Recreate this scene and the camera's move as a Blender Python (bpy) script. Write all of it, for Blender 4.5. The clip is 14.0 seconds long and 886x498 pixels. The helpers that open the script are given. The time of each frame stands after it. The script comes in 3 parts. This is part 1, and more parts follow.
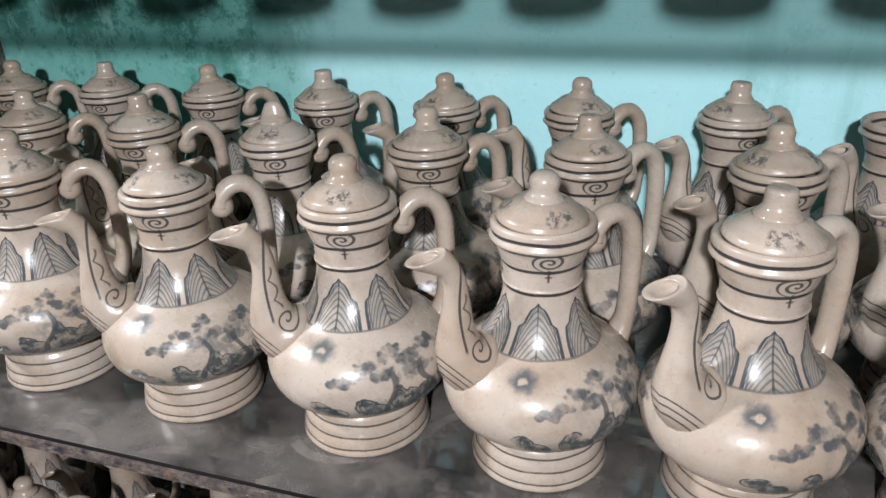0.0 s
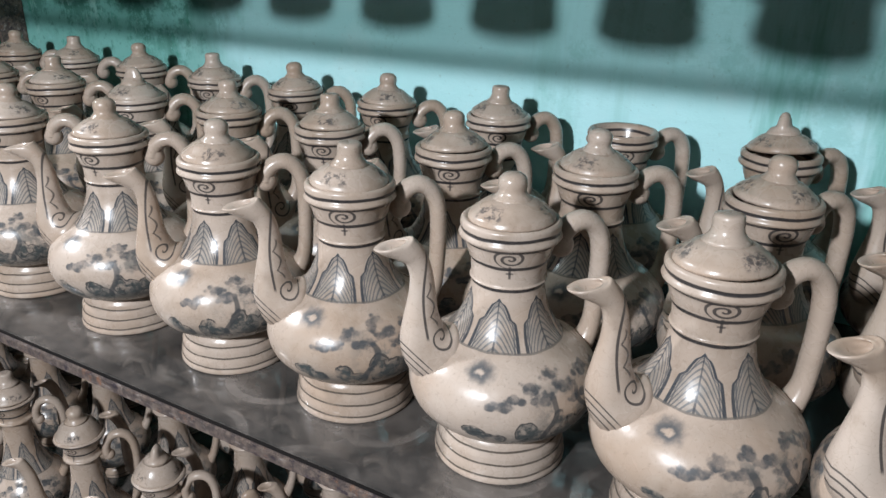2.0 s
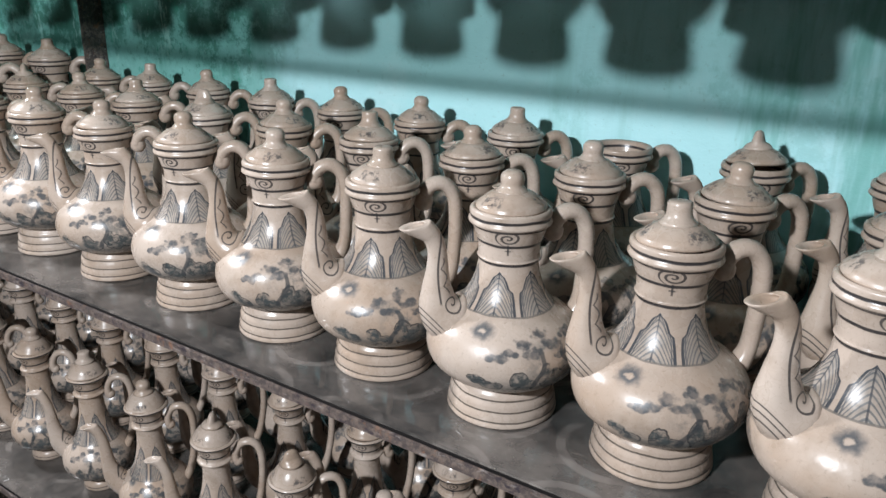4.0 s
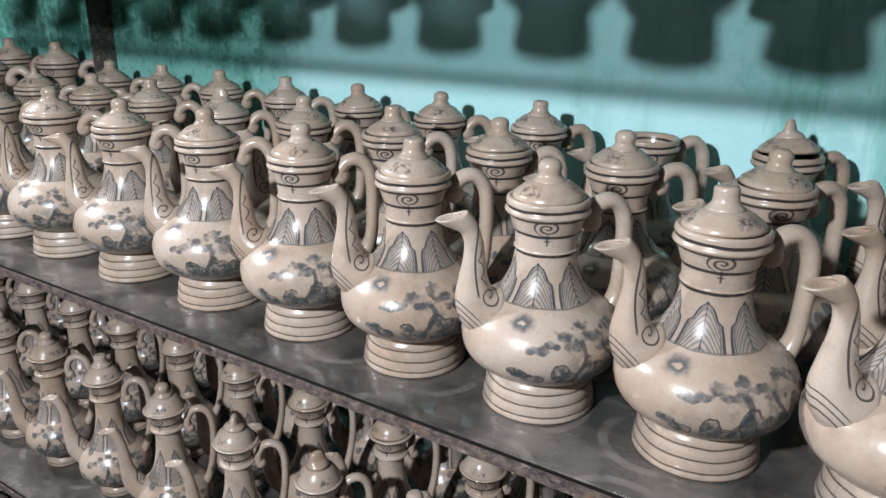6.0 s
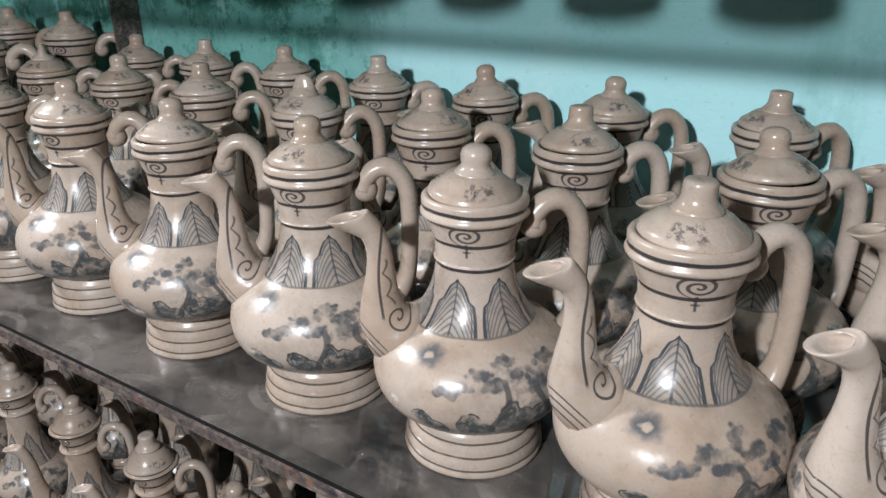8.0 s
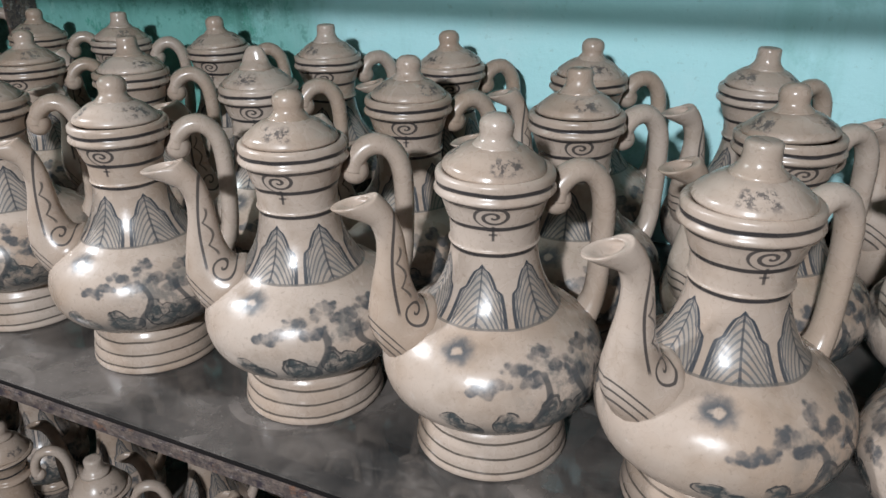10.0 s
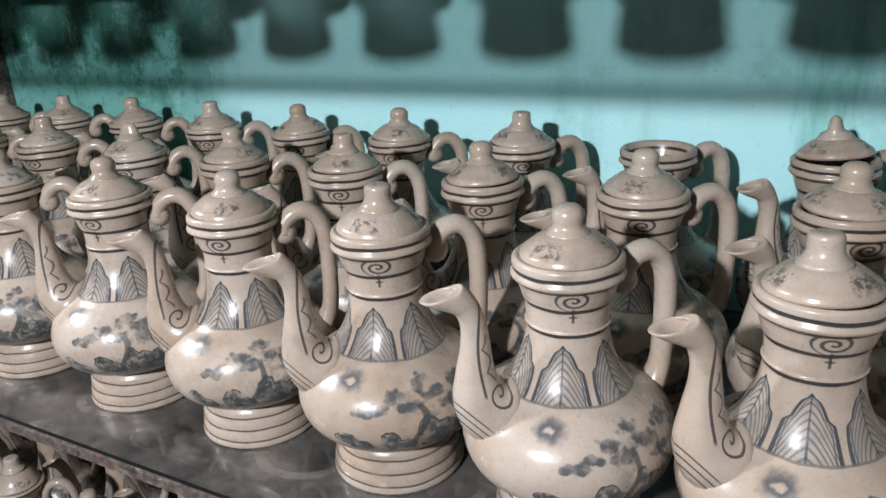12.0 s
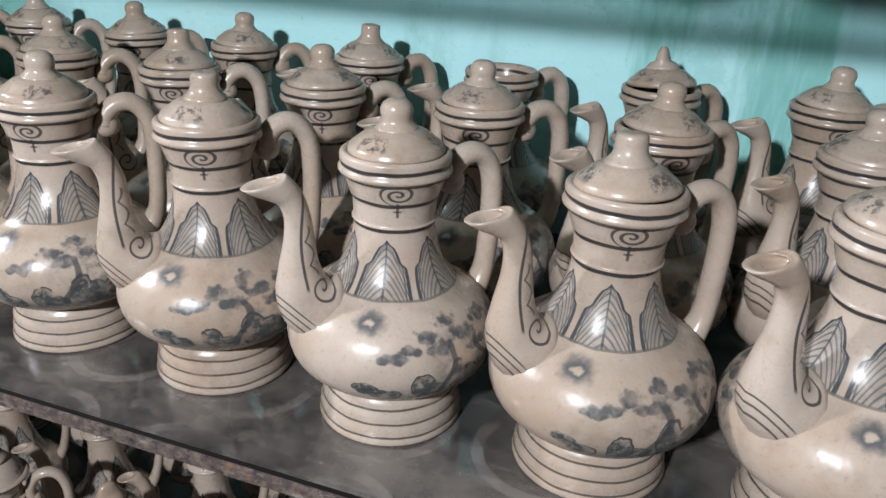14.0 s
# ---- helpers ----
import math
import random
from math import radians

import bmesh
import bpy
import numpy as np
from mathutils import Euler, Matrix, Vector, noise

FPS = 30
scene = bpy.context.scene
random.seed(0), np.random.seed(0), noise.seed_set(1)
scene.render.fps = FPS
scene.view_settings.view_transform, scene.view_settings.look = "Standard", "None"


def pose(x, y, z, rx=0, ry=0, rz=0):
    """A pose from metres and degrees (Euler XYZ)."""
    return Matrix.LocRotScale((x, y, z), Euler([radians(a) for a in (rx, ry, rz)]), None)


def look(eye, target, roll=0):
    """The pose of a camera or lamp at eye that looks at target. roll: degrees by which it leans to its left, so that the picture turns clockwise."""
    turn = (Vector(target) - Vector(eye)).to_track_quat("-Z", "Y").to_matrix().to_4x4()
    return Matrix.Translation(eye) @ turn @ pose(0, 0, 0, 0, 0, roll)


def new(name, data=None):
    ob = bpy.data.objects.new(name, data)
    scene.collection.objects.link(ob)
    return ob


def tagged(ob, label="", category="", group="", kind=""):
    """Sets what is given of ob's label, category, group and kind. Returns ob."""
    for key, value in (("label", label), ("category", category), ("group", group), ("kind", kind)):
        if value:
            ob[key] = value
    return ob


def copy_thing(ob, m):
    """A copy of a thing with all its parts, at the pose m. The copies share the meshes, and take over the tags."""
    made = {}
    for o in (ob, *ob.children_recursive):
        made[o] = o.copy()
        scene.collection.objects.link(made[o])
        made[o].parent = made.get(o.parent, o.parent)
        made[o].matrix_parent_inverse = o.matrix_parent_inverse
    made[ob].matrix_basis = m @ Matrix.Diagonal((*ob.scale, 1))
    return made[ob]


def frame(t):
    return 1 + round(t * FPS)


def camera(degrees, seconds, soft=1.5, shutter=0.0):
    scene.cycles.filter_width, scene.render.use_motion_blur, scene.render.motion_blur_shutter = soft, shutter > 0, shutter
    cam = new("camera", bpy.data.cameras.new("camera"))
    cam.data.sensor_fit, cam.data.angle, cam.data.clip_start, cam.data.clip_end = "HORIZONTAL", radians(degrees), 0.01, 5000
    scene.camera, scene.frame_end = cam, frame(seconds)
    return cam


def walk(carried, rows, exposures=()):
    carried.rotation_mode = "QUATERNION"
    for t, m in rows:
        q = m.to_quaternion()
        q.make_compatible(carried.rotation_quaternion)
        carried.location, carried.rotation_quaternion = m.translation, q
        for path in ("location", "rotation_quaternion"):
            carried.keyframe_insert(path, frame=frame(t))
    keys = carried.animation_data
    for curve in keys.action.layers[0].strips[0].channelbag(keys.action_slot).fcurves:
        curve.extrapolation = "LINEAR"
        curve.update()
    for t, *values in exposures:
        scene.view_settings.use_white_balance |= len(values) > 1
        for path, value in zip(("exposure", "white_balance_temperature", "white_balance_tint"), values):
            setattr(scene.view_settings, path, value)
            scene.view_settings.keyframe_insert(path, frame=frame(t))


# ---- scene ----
cam = camera(61.1, 14.0)
PATH = [
    (0, (-0.031, -0.423, 1.502), (-0.64, 1.292, 0.674), -2.3),
    (0.5, (0.11, -0.415, 1.495), (-0.668, 1.238, 0.679), -0.6),
    (1, (0.202, -0.417, 1.495), (-0.528, 1.27, 0.705), -1.5),
    (1.5, (0.244, -0.422, 1.498), (-0.42, 1.276, 0.674), -1.5),
    (2, (0.366, -0.417, 1.487), (-0.557, 1.189, 0.732), 1.1),
    (2.5, (0.435, -0.418, 1.483), (-0.664, 1.063, 0.711), 0.2),
    (3, (0.465, -0.432, 1.479), (-0.684, 1.014, 0.712), 0.7),
    (3.5, (0.461, -0.471, 1.488), (-0.633, 1.048, 0.784), 1.6),
    (3.7, (0.457, -0.49, 1.494), (-0.595, 1.068, 0.814), 1.4),
    (5.8, (0.444, -0.568, 1.471), (-0.559, 1.029, 0.805), 0.8),
    (6, (0.421, -0.526, 1.477), (-0.611, 1.055, 0.816), 0.5),
    (6.5, (0.371, -0.427, 1.48), (-0.772, 1.074, 0.815), -0.4),
    (7, (0.331, -0.365, 1.471), (-0.88, 1.078, 0.798), -0.2),
    (7.5, (0.226, -0.358, 1.471), (-0.902, 1.143, 0.781), -0.7),
    (7.7, (0.178, -0.366, 1.469), (-0.91, 1.147, 0.746), -0.7),
    (9.8, (0.023, -0.354, 1.445), (-0.747, 1.292, 0.611), -0.4),
    (10, (0.032, -0.358, 1.449), (-0.757, 1.287, 0.63), -0.8),
    (10.5, (0.08, -0.378, 1.459), (-0.777, 1.251, 0.675), -0.6),
    (11, (0.159, -0.38, 1.457), (-0.726, 1.23, 0.667), 0.1),
    (11.5, (0.246, -0.374, 1.469), (-0.641, 1.253, 0.717), -3.3),
    (12, (0.31, -0.386, 1.477), (-0.618, 1.25, 0.799), -3.3),
    (12.5, (0.391, -0.404, 1.473), (-0.524, 1.255, 0.831), -2.5),
    (13, (0.418, -0.417, 1.466), (-0.433, 1.281, 0.841), -1.5),
    (13.5, (0.37, -0.389, 1.446), (-0.328, 1.345, 0.736), 2.4),
    (14, (0.338, -0.386, 1.445), (-0.25, 1.347, 0.639), 2.9),
]
walk(cam, [(t, look(eye, target, roll)) for t, eye, target, roll in PATH],
     exposures=[(0, -0.10), (1.5, -0.14), (3.5, -0.01), (6, -0.05), (7.5, -0.18), (10, -0.36), (11.5, -0.20), (13, 0.01), (13.5, -0.02), (14, -0.17)])

# ---- light ----
world = bpy.data.worlds.new("world")
scene.world = world
world.use_nodes = True
world.node_tree.nodes["Background"].inputs["Color"].default_value = (0.75, 0.85, 1.0, 1)
world.node_tree.nodes["Background"].inputs["Strength"].default_value = 0.002

LAMPS = [("key_lamp_light", (0.028, -1.27, 1.896), 125, 0.035), ("side_lamp_light", (-1.70, -0.475, 2.32), 150, 0.07)]
for n, at, watts, size in LAMPS:
    bulb = bpy.data.lights.new(n, "POINT")
    bulb.energy, bulb.color, bulb.shadow_soft_size = watts, (0.905, 0.945, 1.0), size
    new(n, bulb).matrix_world = pose(*at)

# ---- layout numbers ----
SHELF = 1.1195        # top of the main glass shelf
UPPER = 1.510         # shelf above
LOWER = 0.735          # shelf below
FLOOR_SHELF = 0.32    # lowest shelf
EDGE = -0.062         # front edge of the shelves
WALL = 0.420          # face of the back wall


# ---- shader arithmetic ----
class Val:
    """A shader value with arithmetic."""

    def __init__(self, nt, socket):
        self.nt, self.socket = nt, socket

    def op(self, name, *others):
        n = self.nt.nodes.new("ShaderNodeMath")
        n.operation = name
        for i, v in enumerate((self, *others)):
            if isinstance(v, Val):
                self.nt.links.new(v.socket, n.inputs[i])
            else:
                n.inputs[i].default_value = v
        return Val(self.nt, n.outputs[0])

    def __add__(self, o): return self.op("ADD", o)
    def __radd__(self, o): return self.op("ADD", o)
    def __sub__(self, o): return self.op("SUBTRACT", o)
    def __rsub__(self, o): return (self * -1.0).op("ADD", o)
    def __mul__(self, o): return self.op("MULTIPLY", o)
    def __rmul__(self, o): return self.op("MULTIPLY", o)
    def __truediv__(self, o): return self.op("DIVIDE", o)
    def abs(self): return self.op("ABSOLUTE")
    def frac(self): return self.op("FRACT")
    def max(self, o): return self.op("MAXIMUM", o)
    def min(self, o): return self.op("MINIMUM", o)
    def pow(self, o): return self.op("POWER", o)
    def sin(self): return self.op("SINE")

    def ramp(self, lo, hi, a=0.0, b=1.0):
        n = self.nt.nodes.new("ShaderNodeMapRange")
        n.interpolation_type = "SMOOTHSTEP"
        self.nt.links.new(self.socket, n.inputs["Value"])
        n.inputs["From Min"].default_value, n.inputs["From Max"].default_value = lo, hi
        n.inputs["To Min"].default_value, n.inputs["To Max"].default_value = a, b
        return Val(self.nt, n.outputs["Result"])

    def line(self, at, half):
        """1 where the value is near at, fading over half."""
        return (self - at).abs().ramp(half * 0.55, half, 1.0, 0.0)

    def between(self, lo, hi, soft):
        return self.ramp(lo - soft, lo + soft).op("MULTIPLY", self.ramp(hi - soft, hi + soft, 1.0, 0.0))


class Shader:
    """A node material with its principled surface and object coordinates."""

    def __init__(self, name, colour, rough, metal=0.0):
        self.mat = bpy.data.materials.new(name)
        self.mat.use_nodes = True
        self.nt = self.mat.node_tree
        self.bsdf = self.nt.nodes["Principled BSDF"]
        self.bsdf.inputs["Base Color"].default_value = (*colour, 1)
        self.bsdf.inputs["Roughness"].default_value = rough
        self.bsdf.inputs["Metallic"].default_value = metal
        self.coord = self.nt.nodes.new("ShaderNodeTexCoord").outputs["Object"]
        self.info = self.nt.nodes.new("ShaderNodeObjectInfo")
        rgb = self.nt.nodes.new("ShaderNodeRGB")
        rgb.outputs[0].default_value = (*colour, 1)
        self.col = rgb.outputs[0]

    def xyz(self):
        n = self.nt.nodes.new("ShaderNodeSeparateXYZ")
        self.nt.links.new(self.coord, n.inputs[0])
        return [Val(self.nt, n.outputs[i]) for i in range(3)]

    def random(self):
        return Val(self.nt, self.info.outputs["Random"])

    def vector(self, x, y, z):
        n = self.nt.nodes.new("ShaderNodeCombineXYZ")
        for i, v in enumerate((x, y, z)):
            if isinstance(v, Val):
                self.nt.links.new(v.socket, n.inputs[i])
            else:
                n.inputs[i].default_value = v
        return n.outputs[0]

    def noise(self, scale, detail=3.0, rough=0.55, at=None, stretch=None, shift=False):
        vec = at or self.coord
        if stretch or shift:
            n = self.nt.nodes.new("ShaderNodeMapping")
            self.nt.links.new(vec, n.inputs[0])
            n.inputs["Scale"].default_value = stretch or (1, 1, 1)
            if shift:
                self.nt.links.new((self.random() * 37.0).socket, n.inputs["Location"])
            vec = n.outputs[0]
        n = self.nt.nodes.new("ShaderNodeTexNoise")
        self.nt.links.new(vec, n.inputs["Vector"])
        n.inputs["Scale"].default_value, n.inputs["Detail"].default_value, n.inputs["Roughness"].default_value = scale, detail, rough
        return Val(self.nt, n.outputs["Fac"])

    def cells(self, scale, feature="F1", at=None, rand=1.0):
        n = self.nt.nodes.new("ShaderNodeTexVoronoi")
        n.feature = feature
        self.nt.links.new(at or self.coord, n.inputs["Vector"])
        n.inputs["Scale"].default_value = scale
        n.inputs["Randomness"].default_value = rand
        return Val(self.nt, n.outputs["Distance"])

    def paint(self, fac, colour):
        n = self.nt.nodes.new("ShaderNodeMix")
        n.data_type = "RGBA"
        n.clamp_factor = True
        self.nt.links.new(fac.socket, n.inputs["Factor"])
        self.nt.links.new(self.col, n.inputs[6])
        n.inputs[7].default_value = (*colour, 1)
        self.col = n.outputs[2]

    def roughness(self, v):
        self.nt.links.new(v.socket, self.bsdf.inputs["Roughness"])

    def bump(self, v, depth, strength=1.0):
        n = self.nt.nodes.new("ShaderNodeBump")
        n.inputs["Distance"].default_value, n.inputs["Strength"].default_value = depth, strength
        self.nt.links.new(v.socket, n.inputs["Height"])
        self.nt.links.new(n.outputs[0], self.bsdf.inputs["Normal"])

    def done(self):
        self.nt.links.new(self.col, self.bsdf.inputs["Base Color"])
        return self.mat


# ---- materials ----
CREAM = (0.485, 0.400, 0.338)
INK = (0.022, 0.022, 0.026)
BLUE = (0.052, 0.062, 0.072)


def glaze_start(name):
    """Cream crackle glaze with brown stains; every piece differs a little."""
    s = Shader(name, CREAM, 0.2)
    s.paint(s.random() * 0.7, (0.37, 0.285, 0.225))
    s.paint(s.noise(13, 3, 0.6, shift=True).ramp(0.42, 0.68) * 0.45, (0.33, 0.225, 0.15))
    s.paint(s.noise(17, 3, 0.6, stretch=(1.3, 0.8, 1.1), shift=True).ramp(0.5, 0.7) * 0.25, (0.42, 0.37, 0.325))
    s.paint(s.noise(28, 4, 0.6, shift=True).ramp(0.5, 0.78) * 0.5, (0.22, 0.155, 0.105))
    s.paint(s.noise(420, 2, 0.6).ramp(0.60, 0.74) * 0.3, (0.18, 0.135, 0.10))
    s.paint(s.cells(130, "DISTANCE_TO_EDGE").ramp(0.0, 0.025, 1.0, 0.0) * 0.16, (0.25, 0.17, 0.11))
    s.roughness(s.noise(60, 2).ramp(0.3, 0.75, 0.22, 0.38))
    s.bsdf.inputs["Specular IOR Level"].default_value = 0.52
    s.bump(s.noise(75, 2, shift=True), 0.0009, 0.5)
    return s


def spiral(px, py, size, turns, half):
    """A painted scroll round the origin of the plane px, py."""
    r = (px * px + py * py).pow(0.5)
    a = py.op("ARCTAN2", px) / (2 * math.pi)
    arm = ((r / size) * turns - a).frac()
    return (arm - 0.5).abs().ramp(half * 0.6, half, 1.0, 0.0) * r.ramp(size * 0.93, size, 1.0, 0.0)


PINE = [(0.178, 0.76, 0.026, 0.085), (0.200, 0.82, 0.020, 0.075), (0.226, 0.93, 0.023, 0.085), (0.250, 0.83, 0.026, 0.08), (0.272, 1.02, 0.024, 0.085),
        (0.300, 0.92, 0.026, 0.085), (0.322, 0.78, 0.030, 0.085), (0.352, 0.98, 0.028, 0.085), (0.392, 0.88, 0.030, 0.09), (0.425, 0.72, 0.026, 0.085)]
ROCKS = [(0.138, 0.34, 0.020, 0.11), (0.164, 0.24, 0.024, 0.11), (0.218, 0.34, 0.019, 0.20), (0.238, 0.26, 0.018, 0.14), (0.276, 0.42, 0.018, 0.27), (0.298, 0.34, 0.020, 0.22), (0.330, 0.38, 0.024, 0.17),
         (0.372, 0.50, 0.022, 0.24), (0.415, 0.36, 0.024, 0.16)]


def pot_glaze(name, foot_lines, neck_lines, leaf_lo, leaf_hi, leaves, band_lo, band_hi, cup_z):
    """The painted body: ring lines, leaf lappets on the shoulder, a blue landscape round the belly."""
    s = glaze_start(name)
    x, y, z = s.xyz()
    wob = (s.noise(35, 1, shift=True) - 0.5) * 0.0025
    zz = z + wob
    turn = y.op("ARCTAN2", x) / (2 * math.pi)
    # landscape round the belly, once on each side: p runs from spout to handle
    p = ((turn + 0.5 + (s.random() - 0.5) * 0.03) * 2.0).frac() * 0.5
    high = band_hi - band_lo
    rough = (0.42 - s.cells(170)) * 1.5 + (s.noise(260, 2, 0.6, shift=True) - 0.5) * 0.9
    warp = (s.noise(26, 2, 0.5, shift=True) - 0.5)
    pp, vv = p + warp * 0.035, (z - band_lo) / high + warp * 0.16

    def pads(rows):
        """Nearness to the closest of several flat ovals: 1 at a heart, 0 at an edge."""
        best = None
        for pc, vc, a, b in rows:
            du, dv = (pp - pc) / a, (vv - vc) / b
            d = 1.0 - (du * du + dv * dv)
            best = d if best is None else best.max(d)
        return best

    crowns = pads(PINE)
    shrubs = pads(ROCKS)
    ground = vv.ramp(-0.10, 0.02) * vv.ramp(0.12, 0.46, 1.0, 0.0) * p.between(0.15, 0.47, 0.05)
    s.paint(ground * s.noise(60, 4, 0.7, shift=True).ramp(0.25, 0.60, 0.3, 1.0) * 0.85, (0.075, 0.085, 0.085))
    mist = s.noise(50, 4, 0.7, shift=True).ramp(0.46, 0.62) * vv.between(0.05, 0.95, 0.08) * p.between(0.24, 0.47, 0.03)
    s.paint(mist * 0.7, (0.12, 0.125, 0.12))
    s.paint((shrubs + rough * 0.55).ramp(-0.15, 0.5) * s.noise(120, 4, 0.7, shift=True).ramp(0.38, 0.58, 0.35, 1.0), (0.065, 0.075, 0.076))
    twigs = s.cells(115, "DISTANCE_TO_EDGE").ramp(0.02, 0.07, 1.0, 0.0)
    s.paint(twigs * (shrubs + rough * 0.3).ramp(0.0, 0.4) * s.noise(60, 2, shift=True).ramp(0.42, 0.56) * 0.75, (0.035, 0.038, 0.042))
    s.paint((shrubs + rough * 0.25).line(0.12, 0.16) * s.noise(70, 2, shift=True).ramp(0.40, 0.52) * 0.85, (0.035, 0.038, 0.042))
    trunk = (pp - 0.262 + (vv * 7.0).sin() * 0.012).line(0.0, 0.0075).max((pp - 0.335 - (vv * 6.0).sin() * 0.014).line(0.0, 0.0065))
    s.paint(trunk * vv.between(0.22, 0.86, 0.05) * 0.8, (0.05, 0.055, 0.06))
    s.paint((crowns + rough).ramp(-0.15, 0.55) * s.noise(110, 3, 0.6, shift=True).ramp(0.34, 0.62, 0.45, 0.9), BLUE)
    # a wide-petalled blossom at the shoulder
    bx, bz = (p - 0.135) * 0.36, z - (band_hi + 0.0035)
    br = ((bx * bx) * 0.26 + bz * bz).pow(0.5) + (s.noise(170, 2) - 0.5) * 0.005
    s.paint(br.ramp(0.0020, 0.0072, 1.0, 0.0) * br.ramp(0.0004, 0.0020) * 0.9, (0.07, 0.08, 0.09))
    # leaf lappets
    cell = ((turn + 0.090) * leaves).frac() - 0.5
    side_leaf = cell.abs() + wob * 8.0
    up = (z - leaf_lo) / (leaf_hi - leaf_lo)
    edge = (1.0 - up.max(0.0).min(1.0).pow(3.2)) * 0.455
    scallop = up.ramp(0.44, 0.54) * -0.085 + up.ramp(0.76, 0.83) * -0.05
    gap = edge + scallop - side_leaf
    inside = gap.ramp(0.0, 0.02) * up.between(0.0, 0.99, 0.02)
    ribs = ((up * 8.5 + side_leaf * 3.5 + side_leaf * side_leaf * 22.0 + wob * 90.0).frac() - 0.5).abs().ramp(0.12, 0.24, 1.0, 0.0)
    s.paint(inside * s.noise(80, 2, shift=True).ramp(0.35, 0.65, 0.25, 0.6), (0.21, 0.205, 0.19))
    s.paint(inside * ribs * 0.75, (0.085, 0.095, 0.105))
    s.paint(inside * side_leaf.ramp(0.012, 0.024, 1.0, 0.0) * 0.8, (0.045, 0.05, 0.06))
    rim = gap.line(0.03, 0.038) * up.between(0.0, 1.0, 0.02)
    s.paint(rim * 0.9, (0.04, 0.048, 0.06))
    s.paint(gap.line(0.092, 0.017) * up.between(0.0, 0.97, 0.02) * 0.7, (0.07, 0.078, 0.09))
    s.paint(zz.line(leaf_lo, 0.0008) * 0.7, (0.12, 0.11, 0.10))
    # ring lines
    for h in foot_lines:
        s.paint(zz.line(h, 0.0010) * s.noise(40, 2, shift=True).ramp(0.25, 0.45, 0.55, 0.9), (0.07, 0.058, 0.048))
    for h in neck_lines:
        s.paint(zz.line(h, 0.0018) * 0.95, INK)
    # scrolls on the cup
    px = ((turn * 3.0 + 0.41).frac() - 0.5) * 0.060 + wob * 0.8
    pz = (z - cup_z) * 1.45
    s.paint(spiral(px, pz, 0.0112, 2.2, 0.26) * 0.85, INK)
    for drop, reach in ((0.0090, 0.0034), (0.0120, 0.0022)):
        s.paint((z - cup_z + drop).line(0.0, 0.0009) * px.abs().ramp(reach, reach + 0.001, 1.0, 0.0) * 0.7, INK)
    s.paint(px.abs().ramp(0.0006, 0.0012, 1.0, 0.0) * z.between(cup_z - 0.016, cup_z - 0.006, 0.0006) * 0.8, INK)
    return s.done()


def spout_glaze(name, scroll_x, scroll_z, scroll_r):
    s = glaze_start(name)
    x, y, z = s.xyz()
    s.paint(spiral((x - scroll_x), (z - scroll_z), scroll_r, 1.6, 0.15) * 0.85, INK)
    rise = z - scroll_z
    trail = x - scroll_x + scroll_r * 1.05 + (rise * 62.0).sin() * 0.0022
    s.paint(trail.line(0.0, 0.0012) * z.between(scroll_z, scroll_z + 0.062, 0.002) * 0.85, INK)
    cloud = x - scroll_x + 0.0045 + (rise * 205.0).sin().abs() * -0.0042 + rise * 0.16
    s.paint(cloud.line(0.0, 0.0010) * z.between(scroll_z + 0.008, scroll_z + 0.040, 0.0015) * 0.75, INK)
    chev = z - y.abs() * 0.25 + x * 1.1
    low = scroll_z - 0.1060
    for h in (0.0, 0.0055, 0.011):
        s.paint(chev.line(low + h, 0.0009) * x.ramp(scroll_x - 0.012, scroll_x - 0.004, 1.0, 0.0) * 0.8, INK)
    return s.done()


def lid_glaze():
    s = glaze_start("lid_glaze")
    x, y, z = s.xyz()
    ang = y.op("ARCTAN2", x) / (2 * math.pi)
    patch = ((ang * 3.0 + 0.25).frac() - 0.5).abs().ramp(0.16, 0.22, 1.0, 0.0)
    sprig = s.noise(190, 4, 0.75, shift=True).ramp(0.47, 0.58) * z.between(0.006, 0.013, 0.002) * patch
    s.paint(sprig * 0.8, (0.05, 0.05, 0.055))
    return s.done()


def plain_glaze(name):
    return glaze_start(name).done()


